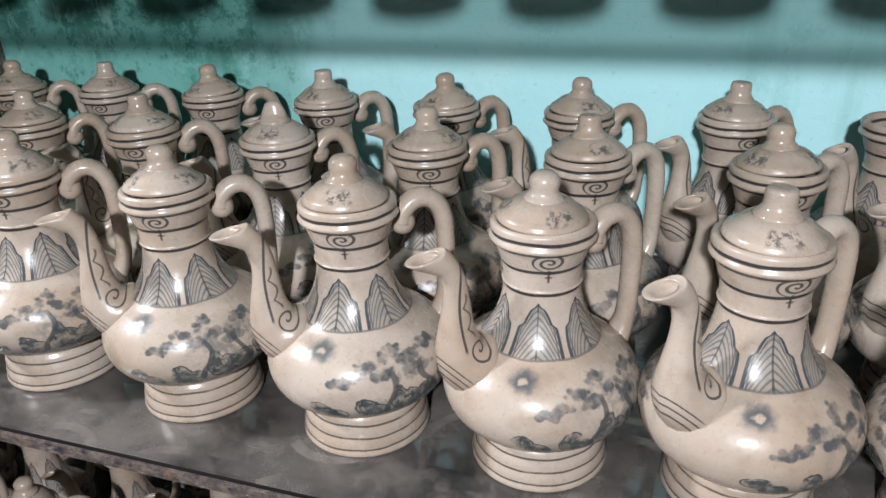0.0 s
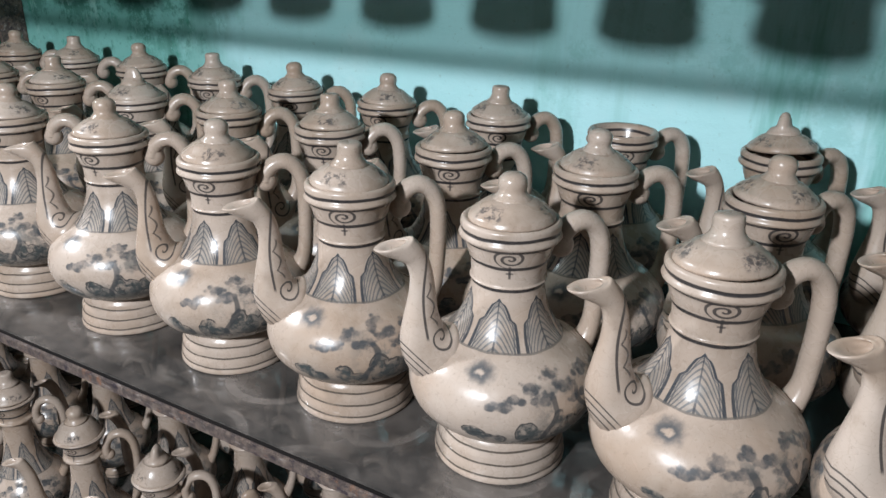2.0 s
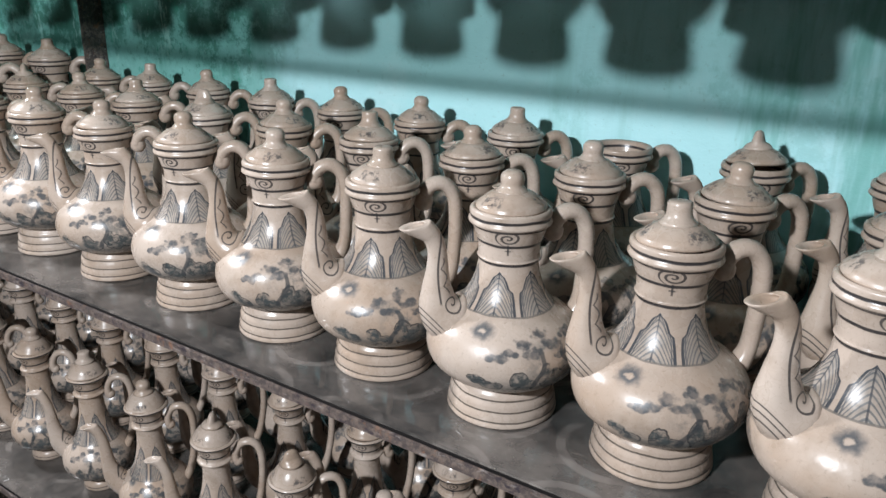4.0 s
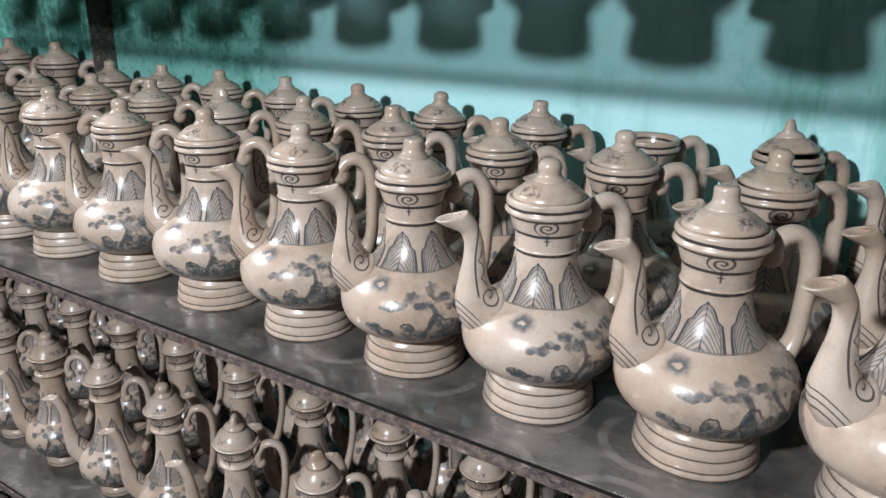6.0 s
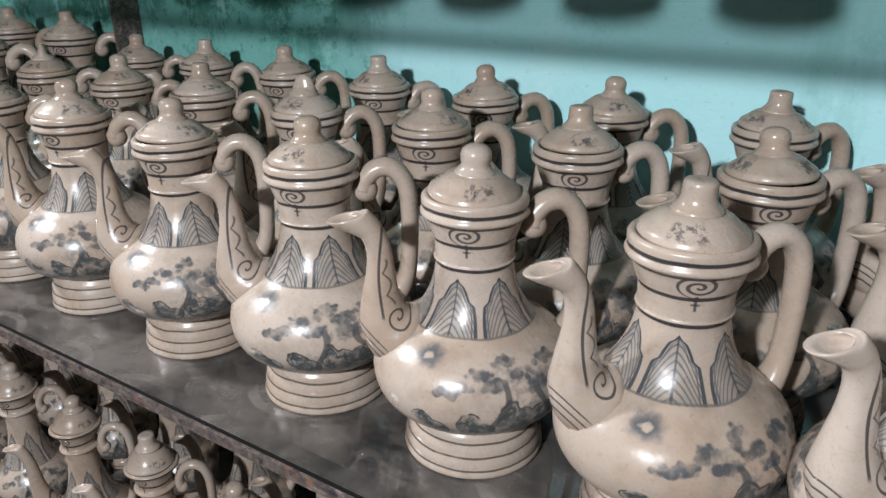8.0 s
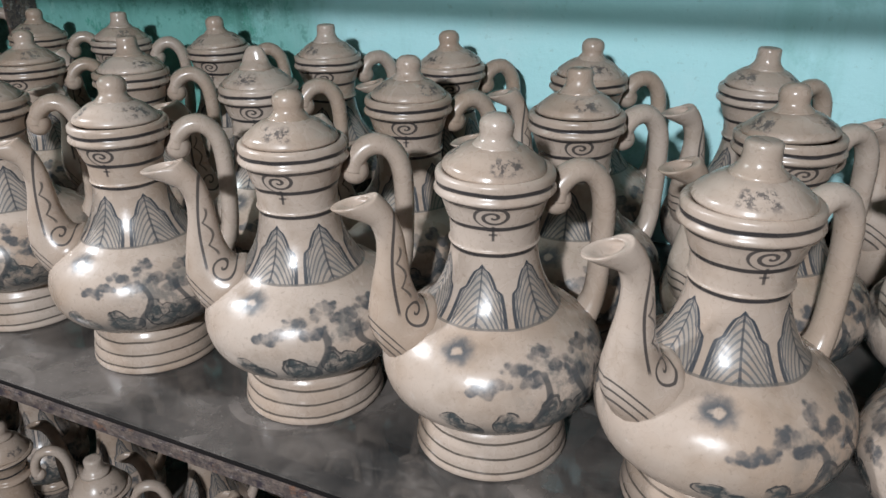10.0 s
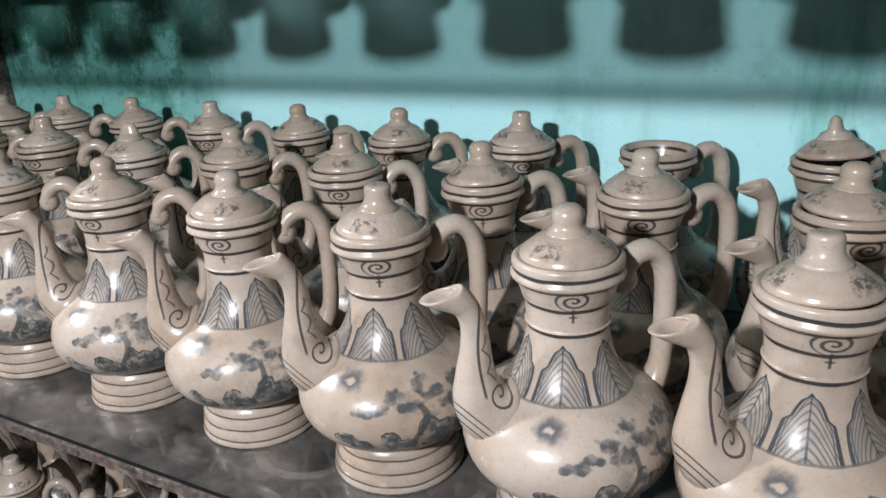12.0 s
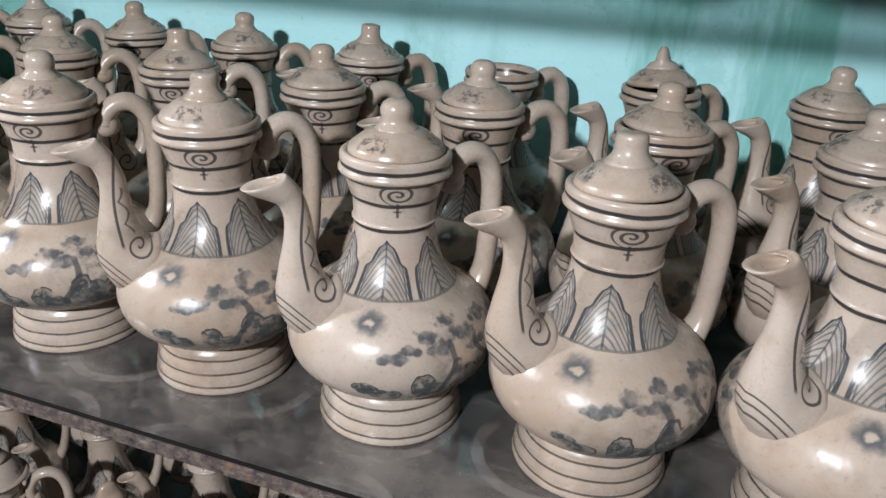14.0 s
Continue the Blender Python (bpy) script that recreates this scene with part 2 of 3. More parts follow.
def wall_paint():
    s = Shader("turquoise_wall_paint", (0.51, 0.86, 0.90), 0.7)
    x, y, z = s.xyz()
    broad = s.noise(2.3, 5, 0.65)
    s.paint(broad.ramp(0.35, 0.7) * 0.5, (0.40, 0.78, 0.79))
    s.paint(s.noise(9, 6, 0.7).ramp(0.5, 0.75) * 0.45, (0.64, 0.89, 0.92))
    streak = s.noise(11, 5, 0.65, stretch=(1.0, 1.0, 0.16))
    s.paint(streak.ramp(0.52, 0.68) * 0.45, (0.30, 0.62, 0.60))
    wander = (s.noise(5, 4, 0.7) - 0.5) * 0.35
    damp = (x + wander).ramp(-0.62, -0.42, 1.0, 0.0)
    drip = s.noise(16, 5, 0.7, stretch=(1.0, 1.0, 0.10))
    high = (z + (drip - 0.5) * 0.28).ramp(1.27, 1.40)
    s.paint(damp * 0.75, (0.09, 0.36, 0.29))
    s.paint(damp * high * s.noise(13, 7, 0.8).ramp(0.43, 0.52) * 0.8, (0.03, 0.17, 0.125))
    s.paint(damp * high * s.noise(30, 6, 0.75, stretch=(1.0, 1.0, 0.28)).ramp(0.58, 0.62) * 0.8, (0.34, 0.62, 0.58))
    s.paint(damp * s.noise(24, 6, 0.8, stretch=(1.0, 1.0, 0.5)).ramp(0.57, 0.61) * 0.7, (0.05, 0.30, 0.22))
    s.paint(s.noise(7, 6, 0.75).ramp(0.56, 0.64) * 0.4, (0.26, 0.60, 0.58))
    s.paint(damp * s.noise(60, 4, 0.7).ramp(0.56, 0.66) * 0.5, (0.03, 0.17, 0.12))
    s.paint((x + wander).ramp(0.18, 0.32) * streak.ramp(0.46, 0.6) * 0.6, (0.10, 0.42, 0.35))
    s.paint(s.noise(140, 3, 0.7).ramp(0.62, 0.72) * 0.25, (0.20, 0.42, 0.38))
    s.bump(s.noise(38, 6, 0.65), 0.004, 0.5)
    return s.done()


def shelf_glass():
    """Dusty dark glass plate, with glimpses of the pots painted into its colour."""
    s = Shader("dusty_dark_glass", (0.030, 0.032, 0.033), 0.12)
    dust = s.noise(9, 5, 0.65)
    s.paint(dust.ramp(0.25, 0.7) * 0.85, (0.215, 0.188, 0.17))
    x, y, z = s.xyz()
    # pale broken rings painted in, standing for round pots glimpsed in the glass
    px, py = (x * 9.0).frac() - 0.5, (y * 9.0 + 0.3).frac() - 0.5
    r = (px * px + py * py).pow(0.5)
    s.paint(r.line(0.40, 0.05) * s.noise(14, 3).ramp(0.45, 0.65) * 0.45, (0.38, 0.335, 0.305))
    s.paint(s.noise(420, 2, 0.7).ramp(0.64, 0.7) * 0.5, (0.30, 0.27, 0.24))
    # lighter smudges painted in for cloudy reflections of the pots
    s.paint(s.noise(26, 4, 0.7, stretch=(0.5, 1.6, 1)).ramp(0.55, 0.75) * 0.45, (0.32, 0.295, 0.27))
    s.roughness(dust.ramp(0.3, 0.7, 0.09, 0.22))
    s.bsdf.inputs["Specular IOR Level"].default_value = 0.8
    s.bump(s.noise(16, 4, 0.6), 0.0015, 0.25)
    s.nt.links.new(dust.ramp(0.3, 0.7, 0.58, 0.86).socket, s.bsdf.inputs["Alpha"])
    return s.done()


def upper_glass():
    """Clear dusty pane that dims the light going through it."""
    m = bpy.data.materials.new("clear_dusty_glass")
    m.use_nodes = True
    nt = m.node_tree
    nt.nodes.remove(nt.nodes["Principled BSDF"])
    clear, gloss, mix = (nt.nodes.new("ShaderNodeBsdf" + k) for k in ("Transparent", "Glossy", "Diffuse"))
    blend, dusty = nt.nodes.new("ShaderNodeMixShader"), nt.nodes.new("ShaderNodeMixShader")
    clear.inputs["Color"].default_value = (0.70, 0.74, 0.73, 1)
    gloss.inputs["Roughness"].default_value = 0.06
    mix.inputs["Color"].default_value = (0.2, 0.19, 0.17, 1)
    blend.inputs[0].default_value = 0.07
    nt.links.new(clear.outputs[0], blend.inputs[1])
    nt.links.new(gloss.outputs[0], blend.inputs[2])
    dusty.inputs[0].default_value = 0.07
    nt.links.new(blend.outputs[0], dusty.inputs[1])
    nt.links.new(mix.outputs[0], dusty.inputs[2])
    nt.links.new(dusty.outputs[0], nt.nodes["Material Output"].inputs["Surface"])
    return m


def rusty_steel():
    s = Shader("rusty_painted_steel", (0.075, 0.058, 0.055), 0.6, 0.1)
    s.paint(s.noise(110, 6, 0.75).ramp(0.42, 0.62) * 0.8, (0.20, 0.152, 0.125))
    s.paint(s.noise(130, 5, 0.7, stretch=(0.6, 1, 1)).ramp(0.54, 0.64) * 0.85, (0.030, 0.022, 0.032))
    s.paint(s.noise(170, 5, 0.7, stretch=(0.4, 1, 1)).ramp(0.56, 0.68) * 0.85, (0.30, 0.265, 0.25))
    s.paint(s.noise(70, 4, 0.7).ramp(0.56, 0.70) * 0.7, (0.26, 0.12, 0.065))
    s.bump(s.noise(110, 4, 0.7), 0.002, 0.8)
    return s.done()


def plain(name, colour, rough, stain):
    s = Shader(name, colour, rough)
    s.paint(s.noise(3, 6, 0.65).ramp(0.4, 0.75) * 0.5, stain)
    s.paint(s.noise(40, 4, 0.7).ramp(0.5, 0.75) * 0.25, stain)
    s.bump(s.noise(60, 4), 0.002, 0.4)
    return s.done()


GLAZE_POT = pot_glaze("painted_ewer_glaze", (0.0070, 0.0166, 0.0266), (0.1863, 0.1785, 0.1643, 0.1470), 0.1062, 0.1455, 6, 0.0420, 0.0935, 0.1724)
GLAZE_SPOUT = spout_glaze("painted_spout_glaze", -0.0535, 0.1110, 0.0094)
GLAZE_TALL = pot_glaze("painted_tall_ewer_glaze", (0.007,), (0.205, 0.186, 0.172), 0.092, 0.150, 6, 0.035, 0.086, 0.194)
GLAZE_TALL_SPOUT = spout_glaze("painted_tall_spout_glaze", -0.044, 0.088, 0.0065)
GLAZE_LID = lid_glaze()
GLAZE = plain_glaze("cream_glaze")
WALL_PAINT = wall_paint()
DARK_GLASS = shelf_glass()
CLEAR_GLASS = upper_glass()
STEEL = rusty_steel()
EDGE_BLACK = plain("matte_black_edge", (0.010, 0.009, 0.009), 0.95, (0.024, 0.020, 0.019))
EDGE_BLACK.node_tree.nodes["Principled BSDF"].inputs["Specular IOR Level"].default_value = 0.1
# colours of the unseen room surfaces, kept dark to limit bounce light
ROOM_PAINT = plain("dull_room_paint", (0.07, 0.067, 0.064), 0.8, (0.045, 0.042, 0.04))
CONCRETE = plain("concrete", (0.075, 0.072, 0.066), 0.8, (0.05, 0.047, 0.044))


# ---- mesh helpers ----
def mesh_of(name, bm, material, smooth=True):
    me = bpy.data.meshes.new(name)
    bmesh.ops.recalc_face_normals(bm, faces=bm.faces)
    bm.to_mesh(me)
    bm.free()
    me.materials.append(material)
    for p in me.polygons:
        p.use_smooth = smooth
    return me


def part(name, bm, material, parent, label="", smooth=True):
    """One mesh object under a thing or under a part."""
    ob = new(name, mesh_of(name, bm, material, smooth))
    ob.parent = parent
    return tagged(ob, label)


def smooth_path(points, steps):
    """Catmull-Rom through rows of numbers."""
    p = [Vector(points[0]) * 2 - Vector(points[1]), *map(Vector, points), Vector(points[-1]) * 2 - Vector(points[-2])]
    out = []
    for i in range(1, len(p) - 2):
        for k in range(steps):
            t = k / steps
            a, b, c, d = p[i - 1], p[i], p[i + 1], p[i + 2]
            out.append(0.5 * (2 * b + (c - a) * t + (2 * a - 5 * b + 4 * c - d) * t * t + (3 * b - a - 3 * c + d) * t ** 3))
    out.append(p[-2])
    return out


def lathe(bm, profile, seg=40):
    """Turn rows of (radius, height) about z."""
    rings = []
    for r, z in profile:
        rings.append([bm.verts.new((r * math.cos(2 * math.pi * k / seg), r * math.sin(2 * math.pi * k / seg), z)) for k in range(seg)])
    for a, b in zip(rings, rings[1:]):
        for k in range(seg):
            bm.faces.new((a[k], a[(k + 1) % seg], b[(k + 1) % seg], b[k]))
    return rings


def cap(bm, ring):
    bm.faces.new(ring)


def tube(bm, rows, seg=14, flat=1.0, close=(True, True)):
    """A tube in the plane y = 0 along rows of (x, z, radius)."""
    rings = []
    for i, (x, z, r) in enumerate(rows):
        a, b = rows[max(i - 1, 0)], rows[min(i + 1, len(rows) - 1)]
        d = Vector((b[0] - a[0], 0, b[1] - a[1])).normalized()
        side = Vector((d.z, 0, -d.x))
        rings.append([bm.verts.new(Vector((x, 0, z)) + side * (r * math.cos(2 * math.pi * k / seg)) + Vector((0, flat * r * math.sin(2 * math.pi * k / seg), 0))) for k in range(seg)])
    for a, b in zip(rings, rings[1:]):
        for k in range(seg):
            bm.faces.new((a[k], a[(k + 1) % seg], b[(k + 1) % seg], b[k]))
    if close[0]:
        cap(bm, rings[0])
    if close[1]:
        cap(bm, rings[-1])
    return rings


def block(bm, x0, x1, y0, y1, z0, z1):
    v = [bm.verts.new((x, y, z)) for z in (z0, z1) for y in (y0, y1) for x in (x0, x1)]
    for f in ((0, 2, 3, 1), (4, 5, 7, 6), (0, 1, 5, 4), (2, 6, 7, 3), (0, 4, 6, 2), (1, 3, 7, 5)):
        bm.faces.new([v[i] for i in f])


def slab(name, x0, x1, y0, y1, z0, z1, material, label, category, kind="structure", bevel=0.0):
    bm = bmesh.new()
    block(bm, x0, x1, y0, y1, z0, z1)
    if bevel:
        bmesh.ops.bevel(bm, geom=list(bm.edges), offset=bevel, segments=2, affect="EDGES")
    return tagged(new(name, mesh_of(name, bm, material, False)), label, category, kind=kind)


# ---- setting: the room ----
slab("wall_north", -4.2, 3.4, WALL, WALL + 0.15, 0, 3.0, WALL_PAINT, "weathered turquoise painted wall with green damp stains", "wall")
# the remaining walls, floor and ceiling are unseen, added to bounce the lamplight
slab("wall_south", -4.2, 3.4, -4.35, -4.2, 0, 3.0, ROOM_PAINT, "unseen plain dull wall across the aisle, added for bounce light", "wall")
slab("wall_east", 3.4, 3.55, -4.35, WALL + 0.15, 0, 3.0, ROOM_PAINT, "unseen plain dull end wall, added for bounce light", "wall")
slab("wall_west", -4.35, -4.2, -4.35, WALL + 0.15, 0, 3.0, ROOM_PAINT, "unseen plain dull end wall, added for bounce light", "wall")
slab("floor", -4.35, 3.55, -4.35, WALL + 0.15, -0.1, 0, CONCRETE, "worn grey concrete floor, unseen, added for bounce light", "floor")
slab("ceiling", -4.35, 3.55, -4.35, WALL + 0.15, 3.0, 3.1, ROOM_PAINT, "unseen plain dull ceiling, added for bounce light", "ceiling")


# ---- shelves ----
def shelf(z, x0, x1, glass, label, front=EDGE, rail=None):
    """A glass plate in a rusty angle-iron frame, or with a glass lip at its front."""
    root = tagged(new("shelf"), label, "shelf")
    bm = bmesh.new()
    block(bm, x0, x1, front + 0.002, WALL - 0.006, z - 0.006, z)
    bmesh.ops.bevel(bm, geom=list(bm.edges), offset=0.0012, segments=2, affect="EDGES")
    part("glass_plate", bm, glass, root, "dusty dark glass plate", False)
    # thin strip just above the rail, near-black unless a rail material is given
    bm = bmesh.new()
    block(bm, x0, x1, front + 0.0002, front + 0.0018, z - 0.0032, z - 0.0010)
    part("edge_strip", bm, rail or EDGE_BLACK, root, "thin black strip along the glass edge", False)
    bm = bmesh.new()
    block(bm, x0, x1, front - 0.002, front + 0.003, z - 0.0145, z - 0.0034)
    bmesh.ops.bevel(bm, geom=list(bm.edges), offset=0.001, segments=2, affect="EDGES")
    part("front_rail", bm, rail or STEEL, root, "dusty glass front lip" if rail else "rusty scuffed steel front rail", False)
    bm = bmesh.new()
    block(bm, x0, x1, front + 0.003, front + 0.024, z - 0.0100, z - 0.0064)
    part("rail_flange", bm, rail or STEEL, root, "", False)
    bm = bmesh.new()
    block(bm, x0, x1, WALL - 0.03, WALL - 0.007, z - 0.0115, z - 0.0065)
    part("rear_rail", bm, STEEL, root, "", False)
    return root


X0, X1 = -2.6, 1.5
shelf(SHELF, X0, X1, DARK_GLASS, "dark glass shelf in a rusty steel frame")
shelf(UPPER, X0, X1, CLEAR_GLASS, "clear glass shelf with a dusty glass front lip", rail=CLEAR_GLASS)
shelf(LOWER, X0, X1, DARK_GLASS, "dark glass shelf in a rusty steel frame", EDGE - 0.012)
shelf(FLOOR_SHELF, X0, X1, DARK_GLASS, "low dark glass shelf in a rusty steel frame", EDGE - 0.03)


def post(x, y):
    """An upright of angle iron."""
    root = tagged(new("shelf_post"), "dark rusty angle-iron upright against the turquoise wall", "post", "shelf uprights")
    for n, box in (("web", (x - 0.03, x + 0.03, y, y + 0.004)), ("flange", (x + 0.026, x + 0.03, y - 0.045, y))):
        bm = bmesh.new()
        block(bm, *box, 0.0, 2.3)
        part(n, bm, STEEL, root, "", False)
    return root


post(-1.02, WALL - 0.0055)


# ---- ewers ----
def lid_mesh(bm, r, h, knob):
    """A domed lid with its flange; knob is the radius where it is cut for the knob."""
    prof = smooth_path([(r * 0.96, 0.0), (r, 0.0018), (r * 0.985, 0.0036), (r * 0.945, 0.0058), (r * 0.83, h * 0.50), (r * 0.61, h * 0.80), (knob, h)], 3)
    rings = lathe(bm, [(p[0], p[1]) for p in prof], 32)
    cap(bm, rings[0])
    cap(bm, rings[-1])


def knob_mesh(bm, h, style):
    if style == "bud":
        prof = [(0.0150, -0.0025), (0.0115, 0.001), (0.0097, 0.004), (0.0103, 0.008), (0.0098, 0.0125), (0.0062, 0.0160), (0.0005, 0.0170)]
    elif style == "flat":
        prof = [(0.0160, -0.0025), (0.0115, 0.002), (0.0098, 0.006), (0.0096, 0.0120), (0.0086, 0.0150), (0.0040, 0.0158), (0.0005, 0.0156)]
    else:
        prof = [(0.0160, -0.0025), (0.0120, 0.003), (0.0102, 0.007), (0.0086, 0.011), (0.0066, 0.0150), (0.0032, 0.0172), (0.0005, 0.0175)]
    pts = smooth_path([(a, b + h) for a, b in prof], 2)
    rings = lathe(bm, [(max(p[0], 0.0004), p[1]) for p in pts], 18)
    cap(bm, rings[0])
    cap(bm, rings[-1])
    if style == "pinched":
        for v in bm.verts:
            if v.co.z > h + 0.003:
                v.co.y *= 0.62
                v.co.x *= 1.12


def ewer(name, category, label, pot, spout_rows, handle_rows, mouth, glaze, spout_mat, lid_r, lid_z, lid_h, curl, style):
    """A lidded ewer: body, spout, handle, lid and knob; the spout points to -x."""
    root = tagged(new(name), label, category)
    outer = smooth_path(pot, 5)
    prof = [(p[0], p[1]) for p in outer]
    rim_r, rim_z = prof[-1]
    inner = [(rim_r - 0.0035, rim_z - 0.001), (rim_r - 0.005, rim_z - 0.005), (rim_r * 0.62, rim_z - 0.03), (rim_r * 0.55, rim_z - 0.06)]
    bm = bmesh.new()
    rings = lathe(bm, prof + inner, 48)
    cap(bm, rings[0])
    cap(bm, rings[-1])
    body = part("body", bm, glaze, root)
    # spout with a hollow mouth
    bm = bmesh.new()
    rows = [tuple(p) for p in smooth_path(spout_rows, 5)]
    tx, tz, tr = rows[-1]
    px, pz, _ = rows[-3]
    d = Vector((tx - px, tz - pz)).normalized()
    for back, k in ((-0.0012, 0.86), (0.003, 0.74), (0.012, 0.6)):
        rows.append((tx - d.x * back, tz - d.y * back, tr * k))
    n_out = len(rows) - 3
    rings = []
    seg = 18
    for i, (x, z, r) in enumerate(rows):
        if i < n_out:
            a, b = rows[max(i - 1, 0)], rows[min(i + 1, n_out - 1)]
            dd = Vector((b[0] - a[0], 0, b[1] - a[1])).normalized()
        lean = max(0.0, (i - n_out + 9) / 8)
        tilt = dd.lerp(Vector((-0.20, 0, 0.98)), min(lean, 1.0)).normalized()
        side = Vector((tilt.z, 0, -tilt.x))
        rings.append([bm.verts.new(Vector((x, 0, z)) + side * (r * math.cos(2 * math.pi * k / seg)) + Vector((0, (1 - 0.25 * min(lean, 1.0)) * r * math.sin(2 * math.pi * k / seg), 0))) for k in range(seg)])
    for a, b in zip(rings, rings[1:]):
        for k in range(seg):
            bm.faces.new((a[k], a[(k + 1) % seg], b[(k + 1) % seg], b[k]))
    cap(bm, rings[0])
    cap(bm, rings[-1])
    part("spout", bm, spout_mat, root)
    # handle with a curled end
    bm = bmesh.new()
    tube(bm, [tuple(p) for p in smooth_path(handle_rows, 6)], 12, 1.25)
    ball = bmesh.ops.create_uvsphere(bm, u_segments=14, v_segments=9, radius=curl[2])
    bmesh.ops.translate(bm, verts=ball["verts"], vec=(curl[0], 0, curl[1]))
    part("handle", bm, GLAZE, root)
    if style:
        bm = bmesh.new()
        lid_mesh(bm, lid_r, lid_h, 0.009)
        lid = part("lid", bm, GLAZE_LID, root)
        lid.matrix_basis = pose(0, 0, lid_z)
        bm = bmesh.new()
        knob_mesh(bm, lid_h, style)
        part("knob", bm, GLAZE, lid)
    return root


BIG_POT = [(0.0470, 0.0000), (0.0506, 0.0012), (0.0511, 0.0036), (0.0502, 0.0070), (0.0500, 0.0112), (0.0487, 0.0166), (0.0484, 0.0212), (0.0466, 0.0266), (0.0460, 0.0302), (0.0438, 0.0345), (0.0452, 0.0372), (0.0575, 0.0426), (0.0675, 0.0525), (0.0715, 0.0650), (0.0708, 0.0761), (0.0655, 0.0874), (0.0555, 0.0970), (0.0445, 0.1041), (0.0360, 0.1147), (0.0298, 0.1287), (0.0268, 0.1422), (0.0268, 0.1470), (0.0280, 0.1489), (0.0270, 0.1509), (0.0274, 0.1616), (0.0287, 0.1649), (0.0305, 0.1703), (0.0328, 0.1770), (0.0360, 0.1799), (0.0366, 0.1820), (0.0350, 0.1853), (0.0357, 0.1873), (0.0355, 0.1911), (0.0338, 0.1930)]
BIG_SPOUT = [(-0.0340, 0.0834, 0.0190), (-0.0520, 0.0918, 0.0238), (-0.0618, 0.1036, 0.0190), (-0.0645, 0.1215, 0.0132), (-0.0640, 0.1405, 0.0097), (-0.0650, 0.1565, 0.0083), (-0.0696, 0.1690, 0.0084), (-0.0772, 0.1757, 0.0102), (-0.0858, 0.1787, 0.0127)]
BIG_HANDLE = [(0.0380, 0.1690, 0.0082), (0.0398, 0.1763, 0.0076), (0.0475, 0.1840, 0.0073), (0.0580, 0.1855, 0.0073), (0.0670, 0.1783, 0.0072), (0.0716, 0.1640, 0.0071), (0.0722, 0.1362, 0.0069), (0.0703, 0.1041, 0.0070), (0.0660, 0.0898, 0.0082), (0.0615, 0.0826, 0.0097)]
TALL_POT = [(0.0270, 0.0), (0.0300, 0.0015), (0.0305, 0.006), (0.0280, 0.0130), (0.0225, 0.0190), (0.0260, 0.0230), (0.0420, 0.0300), (0.0530, 0.0420), (0.0560, 0.0560), (0.0530, 0.0700), (0.0450, 0.0820),
            (0.0360, 0.0920), (0.0280, 0.1080), (0.0225, 0.1280), (0.0195, 0.1500), (0.0188, 0.1690), (0.0205, 0.1715), (0.0245, 0.1740), (0.0245, 0.1765), (0.0210, 0.1800), (0.0225, 0.1900), (0.0260, 0.1990), (0.0315, 0.2040), (0.0320, 0.2065), (0.0300, 0.2085)]
TALL_SPOUT = [(-0.028, 0.058, 0.016), (-0.046, 0.066, 0.0180), (-0.0590, 0.082, 0.0160), (-0.0660, 0.105, 0.0110), (-0.0680, 0.130, 0.0085), (-0.0710, 0.152, 0.0075), (-0.0790, 0.1690, 0.0080), (-0.0900, 0.1740, 0.0105)]
TALL_HANDLE = [(0.0300, 0.1700, 0.0060), (0.0300, 0.1830, 0.0055), (0.0370, 0.1970, 0.0055), (0.0500, 0.2010, 0.0055), (0.0610, 0.1930, 0.0055), (0.0660, 0.1720, 0.0055), (0.0640, 0.1300, 0.0055), (0.0560, 0.0900, 0.0060), (0.0480, 0.0720, 0.0075)]

BIG_LABEL = "cream crackle-glazed ewer painted with blue-grey landscape, lidded, on glass shelf"
OPEN_LABEL = "cream crackle-glazed painted ewer standing open without its lid"
TALL_LABEL = "slender long-necked cream ewer with painted leaf lappets, on glass shelf"


def big(style):
    return ewer("ewer", "ewer", BIG_LABEL if style else OPEN_LABEL, BIG_POT, BIG_SPOUT, BIG_HANDLE, None, GLAZE_POT, GLAZE_SPOUT, 0.0310, 0.1911, 0.0170, (0.0395, 0.1683, 0.0096), style)


def tall(style):
    return ewer("slim_ewer", "ewer", TALL_LABEL, TALL_POT, TALL_SPOUT, TALL_HANDLE, None, GLAZE_TALL, GLAZE_TALL_SPOUT, 0.0285, 0.2065, 0.0245, (0.0320, 0.1690, 0.0075), style)


BIG = {k: big(k) for k in ("bud", "flat", "pinched", "")}
TALL = {k: tall(k) for k in ("bud", "flat", "pinched", "")}
used = set()


def place(proto, x, y, z, turn, group, lid_tilt=(0, 0), lid_turn=0, lid_shift=(0, 0), size=1.0):
    """Set the prototype itself down first, and copies of it afterwards."""
    m = pose(x, y, z, 0, 0, turn)
    if proto in used:
        ob = copy_thing(proto, m)
    else:
        used.add(proto)
        ob = proto
        ob.matrix_basis = m
    ob.scale = (size, size, size)
    tagged(ob, group=group)
    for c in ob.children:
        if c.name.split(".")[0] == "lid":
            base = 0.1911 if ob.name.startswith("ewer") else 0.2065
            c.matrix_basis = pose(lid_shift[0], lid_shift[1], base, lid_tilt[0], lid_tilt[1], lid_turn)
    return ob


rng = random.Random(11)
STYLES = ("bud", "flat", "pinched")


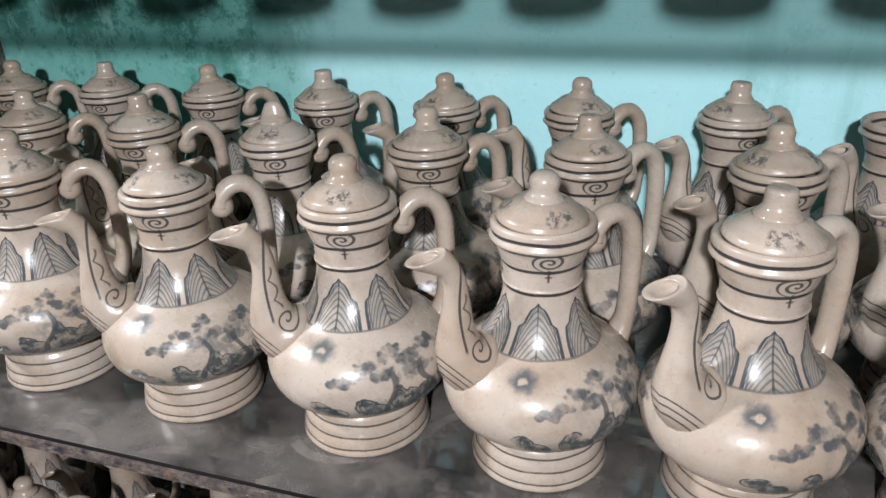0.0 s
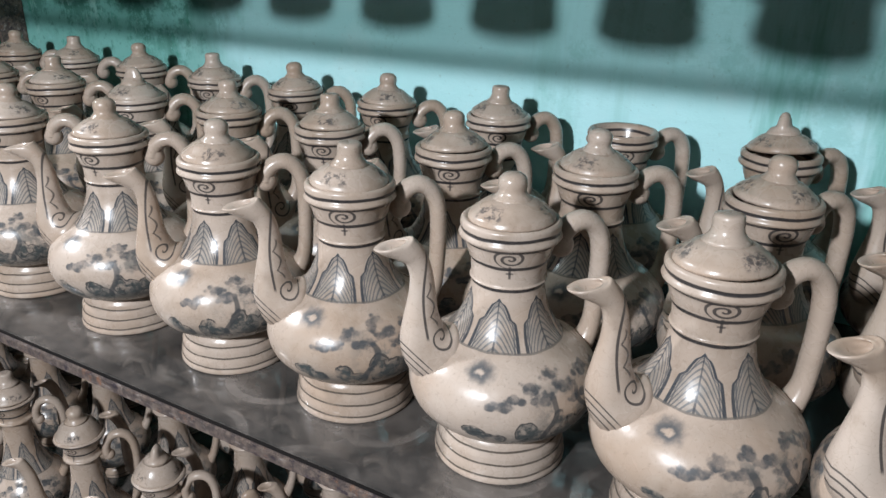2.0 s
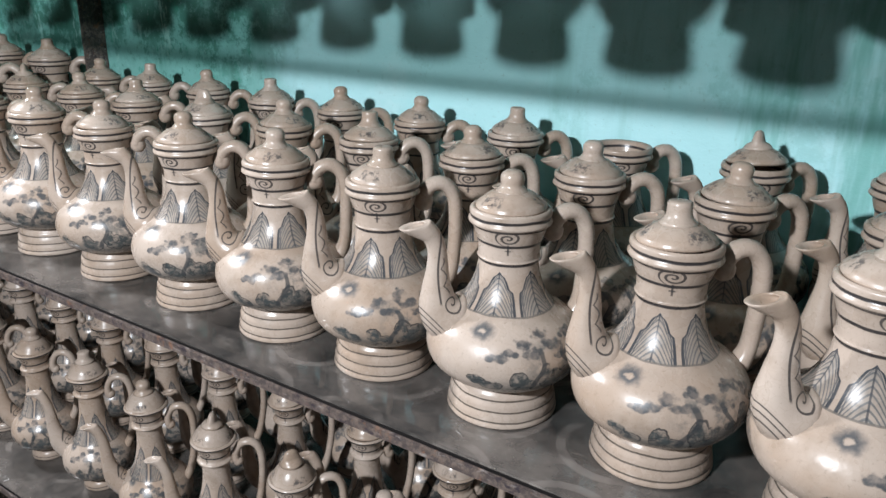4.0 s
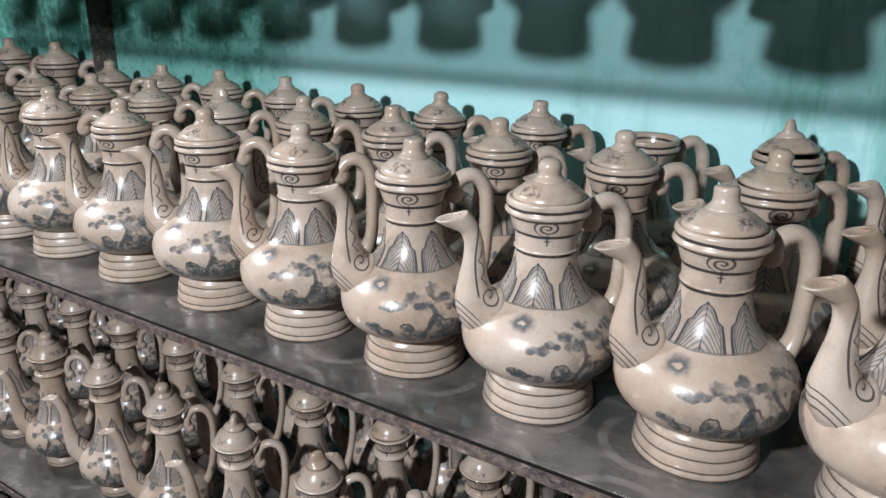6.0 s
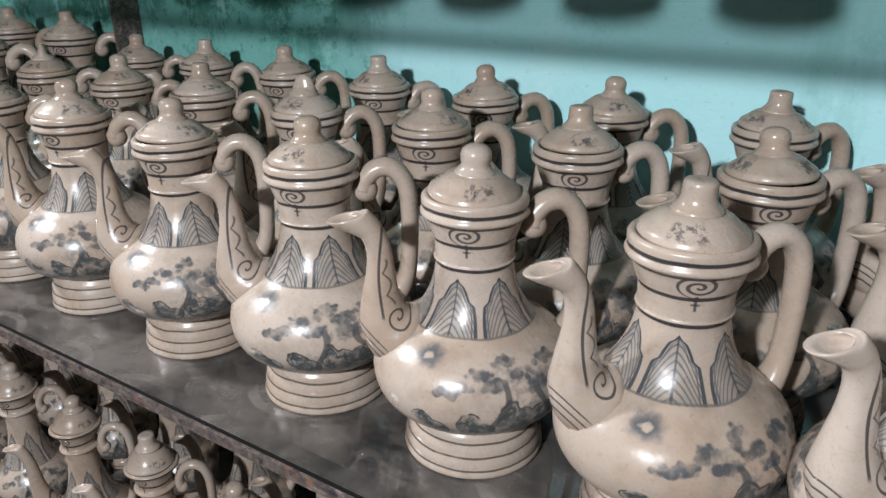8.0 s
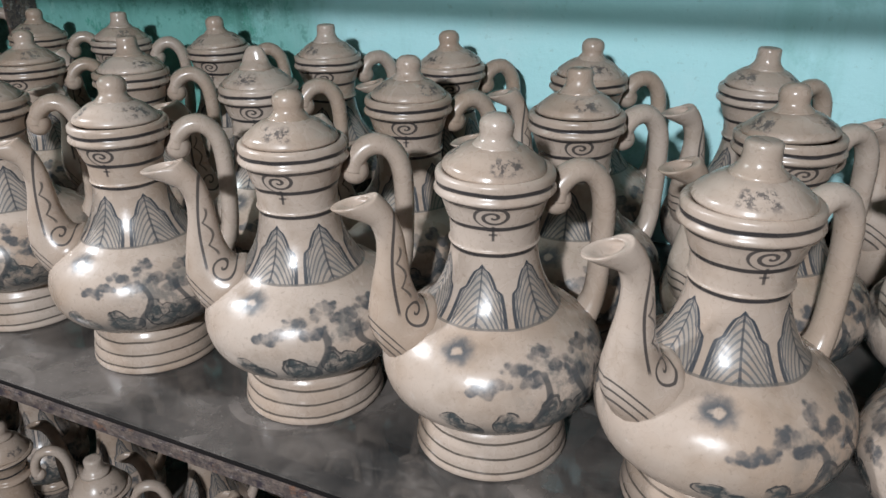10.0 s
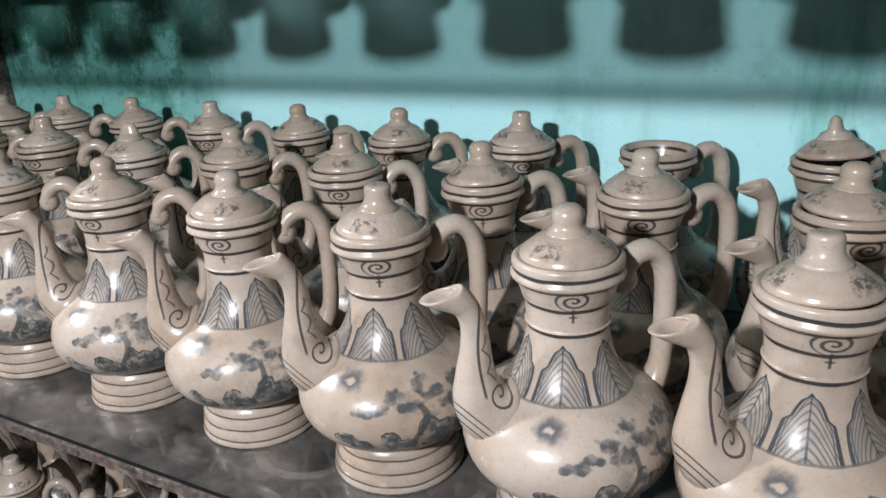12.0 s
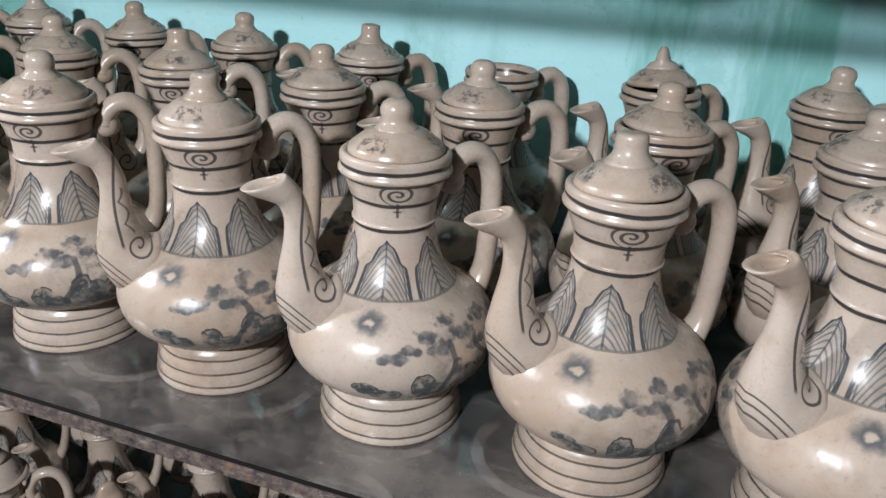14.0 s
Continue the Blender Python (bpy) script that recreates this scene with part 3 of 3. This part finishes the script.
def row(protos, xs, y, z, turn, group, styles=None, wild=1.0, tips={}, size=1.0, far=False, tall=1.0):
    for i, x in enumerate(xs):
        style = styles[i] if styles else rng.choice(STYLES)
        ob = place(protos[style], x + rng.uniform(-0.0015, 0.0015) * wild, y + rng.uniform(-0.002, 0.002) * wild, z, turn + rng.uniform(-7, 7), group,
              (rng.uniform(-3, 3), rng.uniform(-3, 3)), rng.uniform(0, 360), (rng.uniform(-0.001, 0.001), rng.uniform(-0.001, 0.001)), size * rng.uniform(0.99, 1.01) * (1.12 if far and x < -1.0 else 1.0))
        ob.scale.z *= tall
        if i in tips:
            for c in ob.children:
                if c.name.split(".")[0] == "lid":
                    c.matrix_basis = pose(*tips[i])
            tagged(ob, "cream painted ewer with its lid sitting askew, on glass shelf")


TURN = 41
FRONT = [0.59, 0.447, 0.304, 0.161, 0.018, -0.122, -0.267, -0.423, -0.578, -0.728, -0.875, -1.02, -1.17, -1.32, -1.47]
MIDDLE = [0.595, 0.452, 0.314, 0.17, 0.03, -0.115, -0.257, -0.408, -0.563, -0.709, -0.875, -1.04, -1.205, -1.37, -1.54]
BACK = [0.587, 0.442, 0.298, 0.145, 0.004, -0.145, -0.289, -0.432, -0.584, -0.735, -0.882, -1.055, -1.22, -1.39, -1.56]
row(BIG, FRONT, 0.035, SHELF, TURN, "ewers on the middle shelf", ["bud", "bud", "flat", "bud", "flat", "bud", "bud", "bud", "bud", "pinched", "flat", "bud", "flat", "bud", "bud"])
row(BIG, MIDDLE, 0.182, SHELF, TURN, "ewers on the middle shelf", ["bud", "bud", "bud", "bud", "bud", "flat", "bud", "pinched", "flat", "bud", "pinched", "flat", "bud", "flat", "bud"], far=True)
row(BIG, BACK, 0.331, SHELF, TURN, "ewers on the middle shelf", ["bud", "bud", "pinched", "", "flat", "bud", "bud", "flat", "bud", "flat", "bud", "flat", "bud", "flat", "bud"],
    far=True, tips={2: (0.002, 0.003, 0.1935, -5, 4, 40)})

# the shelf above, known by its shadows
ABOVE = [0.6115 - 0.1253 * i for i in range(17)]
for y in (0.038, 0.186):
    row(BIG, ABOVE, y, UPPER, TURN, "ewers on the upper shelf", size=0.87, tall=1.25)

# slender ewers on the shelf below
BELOW = [0.316 - 0.142 * i for i in range(15)]
for k, y in enumerate((0.022, 0.149, 0.276)):
    row(TALL, [x + 0.01 * k for x in BELOW], y, LOWER, TURN, "slender ewers on the lower shelf", [("" if rng.random() < 0.12 else rng.choice(STYLES)) for _ in BELOW], size=0.92)


# ---- stacked plates on the lowest shelf ----
def plate_stack(n):
    root = tagged(new("plate_stack"), "stack of cream glazed plates on the low shelf", "plates", "plate stacks")
    for i in range(n):
        bm = bmesh.new()
        prof = [(0.030, 0.0), (0.034, 0.0), (0.036, 0.004), (0.060, 0.010), (0.078, 0.017), (0.0785, 0.0185), (0.058, 0.0125), (0.030, 0.0065)]
        rings = lathe(bm, prof, 28)
        cap(bm, rings[0])
        cap(bm, rings[-1])
        part("plate", bm, GLAZE, root).matrix_basis = pose(0, 0, i * 0.0085)
    return root


stack = plate_stack(9)
stack.matrix_basis = pose(-0.30, 0.03, FLOOR_SHELF)
for i in range(11):
    for j in range(2):
        if i or j:
            copy_thing(stack, pose(-0.30 - 0.17 * i, 0.03 + 0.18 * j, FLOOR_SHELF))

# ---- the lamps of the room ----
for n, at, watts, size in LAMPS:
    lamp = tagged(new("hanging_lamp"), "plain hanging lamp with a small bulb", "lamp", "hanging lamps")
    bm = bmesh.new()
    block(bm, at[0] - 0.004, at[0] + 0.004, at[1] - 0.004, at[1] + 0.004, at[2] + 0.13, 3.0)
    part("cord", bm, STEEL, lamp, "", False)
    bm = bmesh.new()
    rings = lathe(bm, [(0.016, at[2] + 0.06), (0.02, at[2] + 0.07), (0.02, at[2] + 0.12), (0.006, at[2] + 0.13)], 20)
    cap(bm, rings[0])
    cap(bm, rings[-1])
    for v in bm.verts:
        v.co.x += at[0]
        v.co.y += at[1]
    part("socket", bm, STEEL, lamp)
for o in [o for o in (*BIG.values(), *TALL.values()) if o not in used]:
    for c in (*o.children_recursive, o):
        bpy.data.objects.remove(c)
